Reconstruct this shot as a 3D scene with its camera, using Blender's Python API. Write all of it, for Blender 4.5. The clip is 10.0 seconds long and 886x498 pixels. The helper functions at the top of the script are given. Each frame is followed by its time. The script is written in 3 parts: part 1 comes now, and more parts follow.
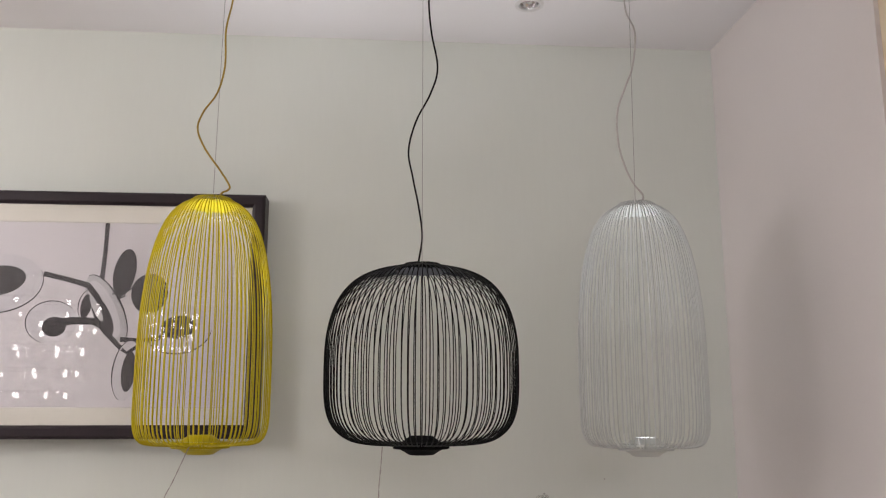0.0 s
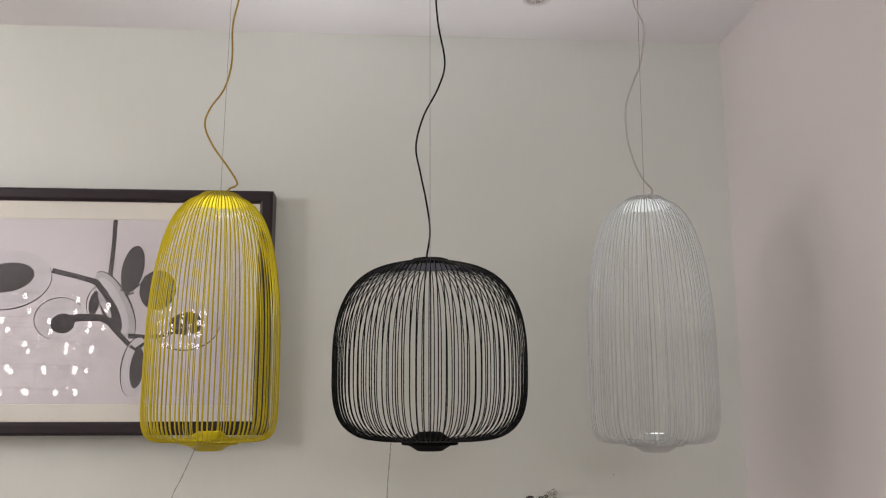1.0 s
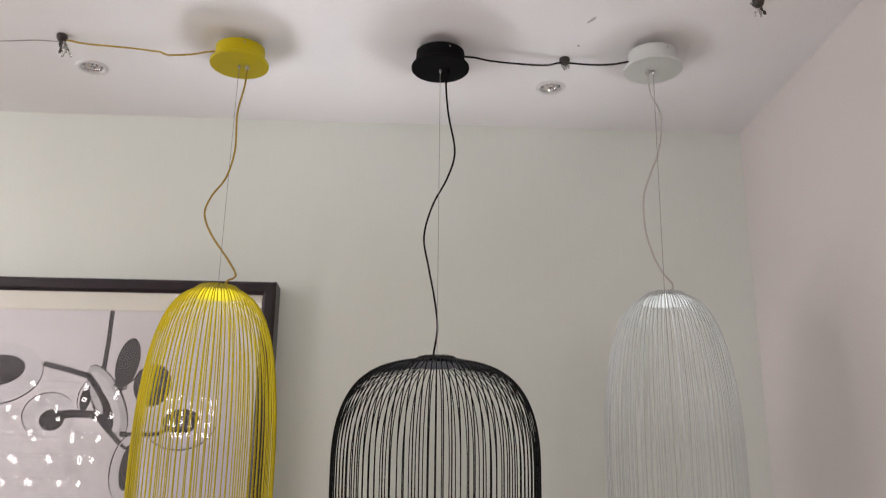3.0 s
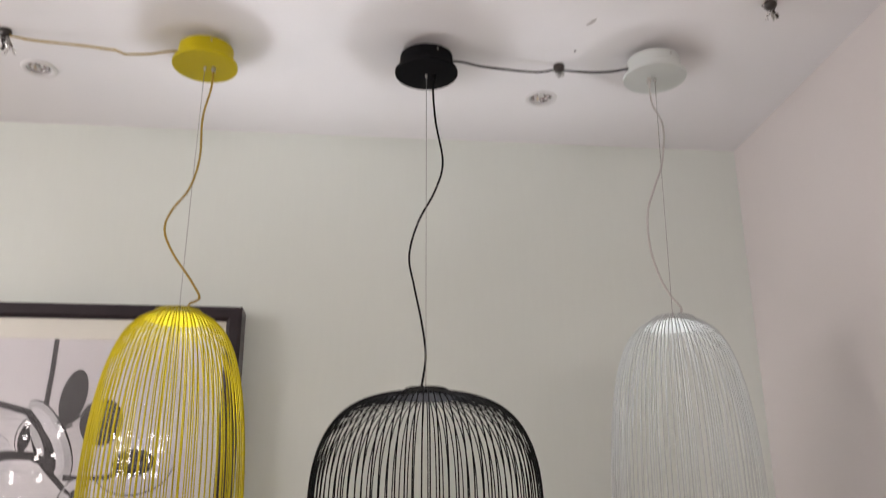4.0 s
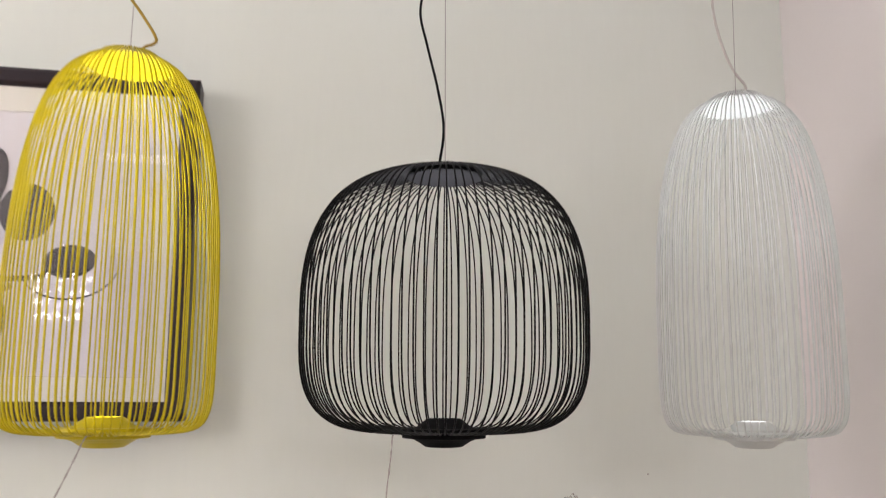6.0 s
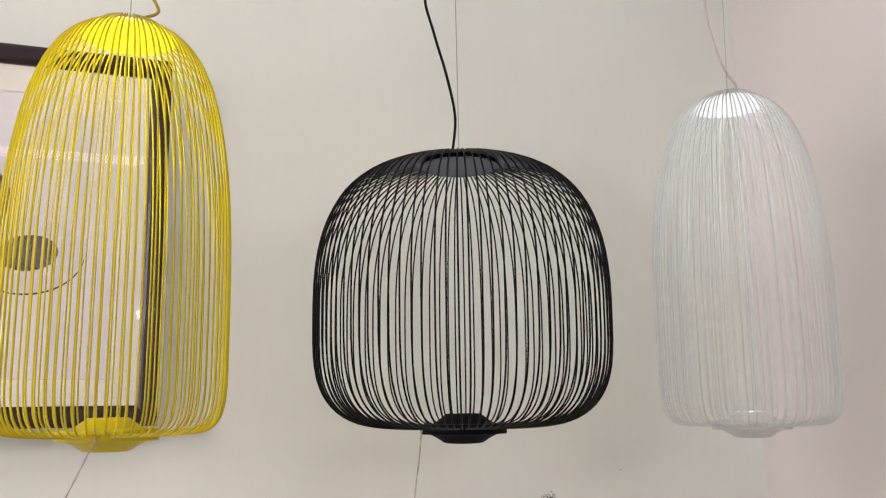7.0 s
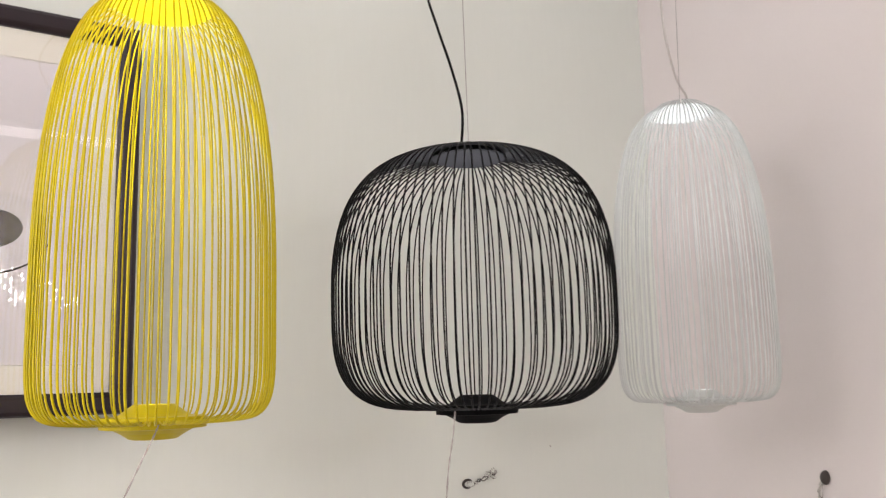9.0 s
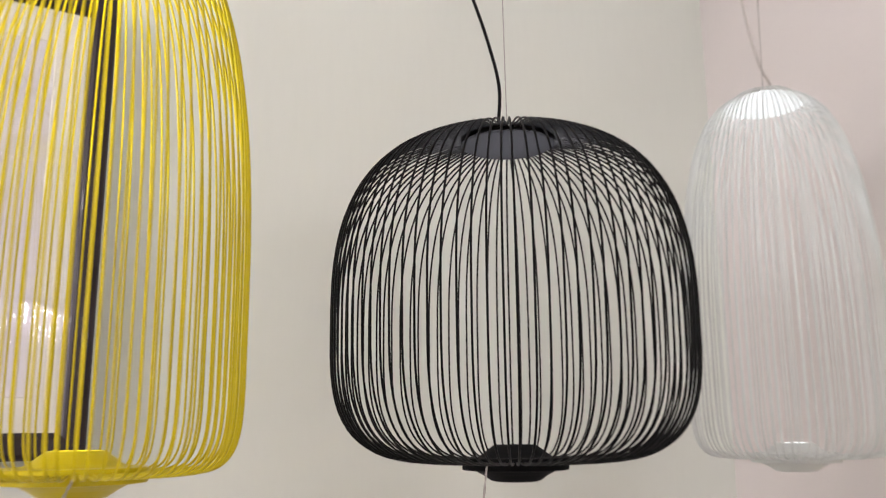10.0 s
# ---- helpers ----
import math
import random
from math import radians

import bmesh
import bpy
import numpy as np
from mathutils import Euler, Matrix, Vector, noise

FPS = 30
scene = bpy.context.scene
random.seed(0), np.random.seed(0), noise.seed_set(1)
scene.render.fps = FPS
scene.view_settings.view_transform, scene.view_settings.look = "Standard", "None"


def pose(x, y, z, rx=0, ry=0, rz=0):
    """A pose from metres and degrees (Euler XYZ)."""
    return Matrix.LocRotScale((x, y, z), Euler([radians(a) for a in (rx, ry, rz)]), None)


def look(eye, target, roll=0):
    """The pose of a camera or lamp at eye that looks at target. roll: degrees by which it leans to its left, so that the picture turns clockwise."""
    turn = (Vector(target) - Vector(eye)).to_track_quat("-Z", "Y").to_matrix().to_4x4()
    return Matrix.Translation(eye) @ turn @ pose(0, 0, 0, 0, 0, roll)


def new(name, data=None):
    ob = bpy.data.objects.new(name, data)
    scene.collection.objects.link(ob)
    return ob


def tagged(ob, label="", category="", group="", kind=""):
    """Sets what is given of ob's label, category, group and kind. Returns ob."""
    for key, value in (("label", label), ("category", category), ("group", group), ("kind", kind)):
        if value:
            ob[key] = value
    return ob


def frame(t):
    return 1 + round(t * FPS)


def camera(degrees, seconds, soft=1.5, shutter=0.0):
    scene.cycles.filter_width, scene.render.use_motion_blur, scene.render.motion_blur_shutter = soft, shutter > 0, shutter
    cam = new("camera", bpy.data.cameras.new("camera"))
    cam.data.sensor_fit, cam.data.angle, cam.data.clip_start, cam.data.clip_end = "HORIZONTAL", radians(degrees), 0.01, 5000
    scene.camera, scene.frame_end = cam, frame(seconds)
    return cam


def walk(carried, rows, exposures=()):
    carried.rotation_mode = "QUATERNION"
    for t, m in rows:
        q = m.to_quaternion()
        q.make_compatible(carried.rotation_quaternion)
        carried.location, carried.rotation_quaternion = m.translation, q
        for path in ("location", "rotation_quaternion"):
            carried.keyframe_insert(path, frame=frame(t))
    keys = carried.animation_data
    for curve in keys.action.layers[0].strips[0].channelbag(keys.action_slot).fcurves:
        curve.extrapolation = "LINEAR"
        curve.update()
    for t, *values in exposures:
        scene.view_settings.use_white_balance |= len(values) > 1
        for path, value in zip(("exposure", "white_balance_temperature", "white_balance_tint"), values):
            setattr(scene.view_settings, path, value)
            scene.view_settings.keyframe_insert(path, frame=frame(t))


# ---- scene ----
cam = camera(54.6, 10.0, soft=1.15, shutter=0.65)
PATH = [
    (0, (-0.117, 0.111, 1.434), (0.034, 2.07, 1.809), -0.0),
    (0.5, (-0.104, 0.118, 1.446), (0.033, 2.081, 1.802), -0.1),
    (1, (-0.118, 0.119, 1.434), (0.016, 2.081, 1.8), -0.1),
    (1.5, (-0.103, 0.131, 1.438), (0.012, 2.092, 1.809), -0.5),
    (2, (-0.104, 0.133, 1.449), (0.025, 2.084, 1.871), -0.5),
    (2.5, (-0.067, 0.158, 1.465), (0.031, 2.079, 2.014), -0.0),
    (2.7, (-0.069, 0.176, 1.469), (0.007, 2.101, 2.008), 0.6),
    (3.8, (-0.145, 0.417, 1.518), (0.027, 2.298, 2.175), -0.0),
    (4, (-0.154, 0.445, 1.512), (0.037, 2.332, 2.145), -0.2),
    (4.5, (-0.198, 0.529, 1.489), (0.035, 2.454, 1.979), 1.0),
    (5, (-0.234, 0.655, 1.459), (0.02, 2.594, 1.88), 0.3),
    (5.5, (-0.262, 0.789, 1.433), (0.013, 2.731, 1.822), -0.7),
    (6, (-0.293, 0.88, 1.421), (0.085, 2.816, 1.75), 0.3),
    (6.2, (-0.33, 0.931, 1.399), (0.093, 2.853, 1.756), -0.1),
    (7.3, (-0.584, 0.995, 1.395), (0.147, 2.826, 1.735), -0.7),
    (7.5, (-0.619, 0.973, 1.402), (0.145, 2.793, 1.728), -0.7),
    (8, (-0.702, 0.963, 1.409), (0.139, 2.755, 1.695), -1.3),
    (8.5, (-0.811, 1.019, 1.412), (0.136, 2.753, 1.723), -1.6),
    (9, (-0.888, 1.114, 1.399), (0.198, 2.765, 1.706), -1.5),
    (9.5, (-0.823, 1.262, 1.397), (0.258, 2.905, 1.758), -1.2),
    (10, (-0.699, 1.387, 1.398), (0.306, 3.067, 1.808), -0.5),
]
EXPOSURES = [(0.0, -0.25), (2.0, -0.25), (2.7, -0.19), (4.0, -0.10), (4.5, 0.08), (5.5, 0.28), (6.2, 0.36), (8.0, 0.46), (10.0, 0.49)]
walk(cam, [(t, look(eye, target, roll)) for t, eye, target, roll in PATH], EXPOSURES)

# ---- plan, in metres ----
BACK_Y, RIGHT_X, CEIL = 2.914, 1.059, 2.708
LEFT_X, REAR_Y = -5.2, -5.0

# ---- world: a closed interior, so only a faint grey outside ----
world = bpy.data.worlds.new("world")
scene.world = world
world.use_nodes = True
world.node_tree.nodes["Background"].inputs[0].default_value = (0.5, 0.5, 0.52, 1)
world.node_tree.nodes["Background"].inputs[1].default_value = 0.05

# fill lamps added out of view stand in for the showroom's light
FILL_WATTS = 48.0
LED_WATTS = 1.15
LED_SPREAD = 64.0
WARM = (1.0, 0.920, 0.915)
COOL = (0.96, 0.95, 1.0)


def lamp_point(name, place, watts, radius, colour):
    data = bpy.data.lights.new(name, "POINT")
    data.energy, data.shadow_soft_size, data.color = watts, radius, colour
    ob = new(name, data)
    ob.location = place
    return ob


def lamp_disk(name, place, watts, size, colour, up=True):
    data = bpy.data.lights.new(name, "AREA")
    data.shape, data.size, data.energy, data.color = "DISK", size, watts, colour
    data.spread = radians(LED_SPREAD)
    ob = new(name, data)
    ob.matrix_world = pose(*place, 180 if up else 0, 0, 0)
    return ob


# ---- materials ----
def mat(name, base, rough=0.5, metal=0.0, vary=0.06, scale=4.0, fine=60.0, bump=0.05, depth=0.002,
        stretch=(1, 1, 1), coat=0.0, island=False, spec=0.5, gloss=0.08):
    """A principled paint or metal with variation of tone, gloss and relief at two scales."""
    m = bpy.data.materials.new(name)
    m.use_nodes = True
    nt = m.node_tree
    n, link = nt.nodes, nt.links.new
    b = n["Principled BSDF"]
    b.inputs["Metallic"].default_value = metal
    b.inputs["Coat Weight"].default_value = coat
    b.inputs["Specular IOR Level"].default_value = spec
    co = n.new("ShaderNodeTexCoord")
    mp = n.new("ShaderNodeMapping")
    mp.inputs["Scale"].default_value = stretch
    link(co.outputs["Object"], mp.inputs["Vector"])
    big, small = n.new("ShaderNodeTexNoise"), n.new("ShaderNodeTexNoise")
    for tex, s, d in ((big, scale, 3.0), (small, fine, 2.0)):
        tex.inputs["Scale"].default_value = s
        tex.inputs["Detail"].default_value = d
        link(mp.outputs["Vector"], tex.inputs["Vector"])
    add = n.new("ShaderNodeMath")
    add.operation = "MULTIPLY_ADD"
    add.inputs[1].default_value = 0.35
    link(small.outputs["Fac"], add.inputs[0])
    link(big.outputs["Fac"], add.inputs[2])
    ramp = n.new("ShaderNodeMapRange")
    ramp.inputs["From Min"].default_value, ramp.inputs["From Max"].default_value = 0.35, 1.0
    ramp.inputs["To Min"].default_value, ramp.inputs["To Max"].default_value = 1 - vary, 1 + vary
    link(add.outputs[0], ramp.inputs["Value"])
    hue = n.new("ShaderNodeHueSaturation")
    hue.inputs["Color"].default_value = (*base, 1)
    if island:
        info = n.new("ShaderNodeObjectInfo")
        r2 = n.new("ShaderNodeMapRange")
        r2.inputs["To Min"].default_value, r2.inputs["To Max"].default_value = 0.9, 1.08
        link(info.outputs["Random"], r2.inputs["Value"])
        mul = n.new("ShaderNodeMath")
        mul.operation = "MULTIPLY"
        link(ramp.outputs["Result"], mul.inputs[0])
        link(r2.outputs["Result"], mul.inputs[1])
        link(mul.outputs[0], hue.inputs["Value"])
    else:
        link(ramp.outputs["Result"], hue.inputs["Value"])
    link(hue.outputs["Color"], b.inputs["Base Color"])
    rr = n.new("ShaderNodeMapRange")
    rr.inputs["To Min"].default_value, rr.inputs["To Max"].default_value = max(rough - gloss, 0.02), min(rough + gloss, 1)
    link(small.outputs["Fac"], rr.inputs["Value"])
    link(rr.outputs["Result"], b.inputs["Roughness"])
    if bump:
        bp = n.new("ShaderNodeBump")
        bp.inputs["Strength"].default_value, bp.inputs["Distance"].default_value = bump, depth
        link(small.outputs["Fac"], bp.inputs["Height"])
        link(bp.outputs["Normal"], b.inputs["Normal"])
    return m


def clear(name, rough=0.0, tint=(1, 1, 1), ior=1.45):
    m = bpy.data.materials.new(name)
    m.use_nodes = True
    b = m.node_tree.nodes["Principled BSDF"]
    b.inputs["Base Color"].default_value = (*tint, 1)
    b.inputs["Transmission Weight"].default_value = 1
    b.inputs["Roughness"].default_value = rough
    b.inputs["IOR"].default_value = ior
    return m


def glow(name, colour, strength):
    m = bpy.data.materials.new(name)
    m.use_nodes = True
    b = m.node_tree.nodes["Principled BSDF"]
    b.inputs["Base Color"].default_value = (0.9, 0.9, 0.9, 1)
    b.inputs["Emission Color"].default_value = (*colour, 1)
    b.inputs["Emission Strength"].default_value = strength
    return m


WALL = mat("wall paper paint", (0.708, 0.748, 0.698), 0.72, vary=0.03, scale=1.4, fine=70, bump=0.12, depth=0.0015, stretch=(1, 1, 0.12), spec=0.25)
WALL_SIDE = mat("side wall paint", (0.69, 0.655, 0.645), 0.7, vary=0.025, scale=1.6, fine=110, bump=0.1, depth=0.001, spec=0.25)
CEILING = mat("ceiling paint", (0.81, 0.80, 0.81), 0.8, vary=0.02, scale=2.2, fine=130, bump=0.1, depth=0.001, spec=0.2)
CREAM = mat("cream cladding", (0.68, 0.58, 0.42), 0.55, vary=0.04, scale=2, fine=40, bump=0.05, stretch=(1, 1, 0.2))
FLOOR = mat("floor tile", (0.30, 0.265, 0.245), 0.25, vary=0.08, scale=1.2, fine=14, bump=0.02)
SHOP = mat("showroom wall", (0.66, 0.63, 0.61), 0.7, vary=0.04, scale=0.8, fine=50, bump=0.05)
YELLOW = mat("yellow lacquer", (0.50, 0.408, 0.004), 0.42, vary=0.05, scale=12, fine=300, bump=0.04, depth=0.0005, island=True, spec=0.22)
YELLOW_CORD = mat("mustard textile cord", (0.36, 0.245, 0.03), 0.8, vary=0.15, scale=60, fine=900, bump=0.5, depth=0.0006)
BLACK = mat("black lacquer", (0.0045, 0.0045, 0.005), 0.5, spec=0.09, vary=0.15, scale=12, fine=300, bump=0.04, depth=0.0005, island=True)
BLACK_FLAT = mat("matt black lacquer", (0.0055, 0.0055, 0.0065), 0.8, spec=0.10, vary=0.12, scale=12, fine=300, bump=0.04, depth=0.0005)
BLACK_CORD = mat("black textile cord", (0.0045, 0.0045, 0.005), 0.85, spec=0.15, vary=0.2, scale=60, fine=900, bump=0.5, depth=0.0006)
WHITE = mat("white lacquer", (0.580, 0.616, 0.605), 0.45, vary=0.03, scale=12, fine=300, bump=0.04, depth=0.0005, island=True, coat=0.15)
WHITE_CORD = mat("white textile cord", (0.50, 0.48, 0.46), 0.75, vary=0.08, scale=60, fine=900, bump=0.5, depth=0.0006)
STEEL = mat("steel cable", (0.36, 0.35, 0.34), 0.38, metal=1.0, vary=0.1, scale=40, fine=1200, bump=0.3, depth=0.0003)
CHROME = mat("chrome", (0.72, 0.72, 0.73), 0.14, metal=1.0, vary=0.05, scale=20, fine=80, bump=0.02, depth=0.0004)
DARK_CHROME = mat("aged chrome", (0.70, 0.70, 0.71), 0.12, metal=1.0, vary=0.1, scale=20, fine=80, bump=0.02, depth=0.0004)
SATIN = mat("satin nickel trim", (0.70, 0.69, 0.69), 0.35, metal=0.25, vary=0.05, scale=20, fine=80, bump=0.03, depth=0.0004)
BRONZE = mat("dark bronze plastic", (0.035, 0.028, 0.024), 0.35, vary=0.25, scale=60, fine=260, bump=0.2, depth=0.0006)
PLASTIC = clear("clear plastic", 0.08, (0.93, 0.92, 0.91), 1.46)
FRAME = mat("black stained wood", (0.016, 0.009, 0.013), 0.40, vary=0.25, scale=10, fine=120, bump=0.12, depth=0.0006, coat=0.1, spec=0.35)
MAT_BOARD = mat("cream mat board", (0.60, 0.575, 0.51), 0.9, vary=0.02, scale=5, fine=400, bump=0.12, depth=0.0004)
PAPER = mat("print paper", (0.55, 0.520, 0.535), 0.85, vary=0.02, scale=3, fine=350, bump=0.08, depth=0.0004)
INK = mat("charcoal ink", (0.050, 0.045, 0.048), 0.8, vary=0.14, scale=25, fine=500, bump=0.08, depth=0.0003)
INK_GREY = mat("grey ink", (0.40, 0.385, 0.40), 0.8, vary=0.12, scale=22, fine=300, bump=0.05, depth=0.0003)
INK_PALE = mat("pale grey ink", (0.50, 0.48, 0.50), 0.8, vary=0.05, scale=22, fine=300, bump=0.05, depth=0.0003)
GLASS = clear("picture glass", 0.0, (0.985, 0.99, 0.985), 1.5)
LENS = glow("led lens", COOL, 14.0)
BULB = glow("bulb glass", WARM, 24.0)
DROP = glow("lit glass drop", WARM, 60.0)
SCREW = mat("zinc screw", (0.45, 0.44, 0.42), 0.3, metal=1.0, vary=0.1, scale=60, fine=200, bump=0.1, depth=0.0003)
DUST = mat("grey scuff", (0.42, 0.40, 0.39), 0.9, vary=0.3, scale=60, fine=300, bump=0.2, depth=0.0004)


# ---- building blocks ----
def part(name, bm, material, parent=None, label="", smooth=False):
    me = bpy.data.meshes.new(name)
    bmesh.ops.recalc_face_normals(bm, faces=bm.faces)
    bm.to_mesh(me)
    bm.free()
    if smooth:
        me.polygons.foreach_set("use_smooth", [True] * len(me.polygons))
    me.materials.append(material)
    ob = new(name, me)
    if parent is not None:
        ob.parent = parent
    if label:
        ob["label"] = label
    return ob


def thing(name, place, label, category, group=""):
    ob = new(name)
    ob.location = place
    ob.empty_display_size = 0.05
    return tagged(ob, label, category, group)


def box(lo, hi, bevel=0.0, segments=2):
    bm = bmesh.new()
    bmesh.ops.create_cube(bm, size=1, matrix=Matrix.LocRotScale(
        [(a + b) / 2 for a, b in zip(lo, hi)], None, [b - a for a, b in zip(lo, hi)]))
    if bevel:
        bmesh.ops.bevel(bm, geom=bm.edges[:], offset=bevel, segments=segments, affect="EDGES", profile=0.5)
    return bm


def lathe(profile, steps=48, closed=True):
    """A turned body from (radius, z) pairs; ends on the axis are closed by caps."""
    bm = bmesh.new()
    rings = []
    for r, z in profile:
        rings.append([bm.verts.new((r * math.cos(2 * math.pi * k / steps), r * math.sin(2 * math.pi * k / steps), z)) for k in range(steps)])
    for a, b in zip(rings, rings[1:]):
        for k in range(steps):
            bm.faces.new((a[k], a[(k + 1) % steps], b[(k + 1) % steps], b[k]))
    if closed:
        bm.faces.new(rings[0][::-1])
        bm.faces.new(rings[-1])
    return bm


def smooth_path(points, per=8):
    """Catmull-Rom curve through the points."""
    p = [Vector(q) for q in points]
    p = [2 * p[0] - p[1]] + p + [2 * p[-1] - p[-2]]
    out = []
    for a, b, c, d in zip(p, p[1:], p[2:], p[3:]):
        for k in range(per):
            s = k / per
            out.append(0.5 * (2 * b + (c - a) * s + (2 * a - 5 * b + 4 * c - d) * s * s + (3 * b - a - 3 * c + d) * s ** 3))
    return out + [p[-2]]


def tube(path, radius, sides=6, bm=None):
    """A round rod swept along a path; radius may be a list."""
    bm = bm or bmesh.new()
    side = None
    rings = []
    for i, q in enumerate(path):
        way = (path[min(i + 1, len(path) - 1)] - path[max(i - 1, 0)]).normalized()
        if side is None:
            side = way.orthogonal().normalized()
        side = (side - way * side.dot(way)).normalized()
        up = way.cross(side)
        r = radius[i] if isinstance(radius, list) else radius
        rings.append([bm.verts.new(q + r * (math.cos(a) * side + math.sin(a) * up)) for a in (2 * math.pi * k / sides for k in range(sides))])
    for a, b in zip(rings, rings[1:]):
        for k in range(sides):
            bm.faces.new((a[k], a[(k + 1) % sides], b[(k + 1) % sides], b[k]))
    bm.faces.new(rings[0][::-1])
    bm.faces.new(rings[-1])
    return bm


def structure(name, lo, hi, material, label="", category=""):
    return tagged(part(name, box(lo, hi), material), label, category, kind="structure")


# ---- the room ----
structure("wall_back", (LEFT_X - 0.12, BACK_Y, 0), (RIGHT_X + 0.14, BACK_Y + 0.12, CEIL), WALL, "off-white papered wall behind the pendant lamps", "wall")
structure("wall_right", (RIGHT_X, 1.938, 0), (RIGHT_X + 0.14, BACK_Y, CEIL), WALL_SIDE, "plain off-white side wall of the alcove", "wall")
structure("wall_pier", (RIGHT_X + 0.012, 0.9, 0), (RIGHT_X + 0.14, 1.938, CEIL), CREAM, "cream clad end of the side wall", "wall")
# unseen walls, added to close the room for bounced light and glass reflections
structure("wall_east", (RIGHT_X + 0.14, REAR_Y, 0), (RIGHT_X + 0.26, 0.9, CEIL), SHOP, "unseen plain wall added to close off the showroom", "wall")
structure("wall_west", (LEFT_X - 0.12, REAR_Y, 0), (LEFT_X, BACK_Y, CEIL), SHOP, "unseen plain wall added to close off the showroom", "wall")
structure("wall_rear", (LEFT_X - 0.12, REAR_Y - 0.12, 0), (RIGHT_X + 0.26, REAR_Y, CEIL), SHOP, "unseen plain wall added to close off the showroom", "wall")
structure("floor", (LEFT_X - 0.12, REAR_Y - 0.12, -0.1), (RIGHT_X + 0.26, BACK_Y + 0.12, 0), FLOOR, "pale grey polished floor of the showroom", "floor")

DOWNLIGHTS = [(-1.028, 2.580), (0.352, 2.618)]


def ceiling_with_holes():
    """A slab whose underside has round holes for the recessed spots."""
    bm = bmesh.new()
    x0, x1, y0, y1 = LEFT_X - 0.12, RIGHT_X + 0.26, REAR_Y - 0.12, BACK_Y + 0.12
    h = 0.06
    xs = sorted([x0, x1] + [c[0] + s * h for c in DOWNLIGHTS for s in (-1, 1)])
    ys = sorted([y0, y1, 2.52, 2.69])
    steps = 32
    for i in range(len(xs) - 1):
        for j in range(len(ys) - 1):
            a, b, c, d = xs[i], xs[i + 1], ys[j], ys[j + 1]
            hole = [q for q in DOWNLIGHTS if a < q[0] < b and c < q[1] < d]
            if not hole:
                bm.faces.new([bm.verts.new((x, y, CEIL)) for x, y in ((a, c), (a, d), (b, d), (b, c))])
                continue
            q = hole[0]
            inner, outer = [], []
            for k in range(steps):
                an = 2 * math.pi * (k + 0.5) / steps
                dx, dy = math.cos(an), math.sin(an)
                tx = ((b if dx > 0 else a) - q[0]) / dx
                ty = ((d if dy > 0 else c) - q[1]) / dy
                s = min(tx, ty)
                inner.append(bm.verts.new((q[0] + 0.034 * dx, q[1] + 0.034 * dy, CEIL)))
                outer.append(bm.verts.new((q[0] + s * dx, q[1] + s * dy, CEIL)))
            for k in range(steps):
                m = (k + 1) % steps
                bm.faces.new((inner[k], inner[m], outer[m], outer[k]))
            for cx, cy in ((a, c), (a, d), (b, c), (b, d)):
                near = sorted(range(steps), key=lambda k: (outer[k].co.x - cx) ** 2 + (outer[k].co.y - cy) ** 2)[:2]
                bm.faces.new((outer[near[0]], outer[near[1]], bm.verts.new((cx, cy, CEIL))))
    bmesh.ops.create_cube(bm, size=1, matrix=Matrix.LocRotScale(((x0 + x1) / 2, (y0 + y1) / 2, CEIL + 0.16), None, (x1 - x0, y1 - y0, 0.1)))
    return bm


tagged(part("ceiling", ceiling_with_holes(), CEILING), "white painted plaster ceiling above the lamps", "ceiling", kind="structure")


# ---- pendant lamps ----
def cage_profile(radius, middle, top, bottom, n_top, cone, n_bottom, r_in, r_foot):
    """Half outline of the cage, from the hooked upper end to the foot: two super-ellipse quarters."""
    rise = 0.0065  # the rods climb a little to the foot
    pts = []
    for k in range(1, 21):
        a = math.pi / 2 * (1 - (k / 20) ** 1.15)
        r, h = math.cos(a) ** (2 / n_top), math.sin(a) ** (2 / n_top)
        pts.append((r_in + (radius - r_in) * r, middle + (top - middle) * (h - cone * r * (1 - r) ** 2)))
    for k in range(1, 19):
        a = math.pi / 2 * k / 18
        r, h = math.cos(a) ** (2 / n_bottom), math.sin(a) ** (2 / n_bottom)
        if radius * r > r_foot + 0.01:
            lift = rise * max(0.0, 1 - (radius * r - r_foot) / (0.45 * radius))
            pts.append((radius * r, middle - (middle - bottom) * h + lift))
    head = [(r_in - 0.010, top - 0.009), (r_in - 0.010, top + 0.002), (r_in - 0.0085, top + 0.0055), (r_in - 0.0055, top + 0.0065), (r_in - 0.002, top + 0.0040), (r_in + 0.001, top + 0.0008)]
    foot = [(r_foot, bottom + rise), (r_foot - 0.012, bottom + rise)]
    return head + pts + foot


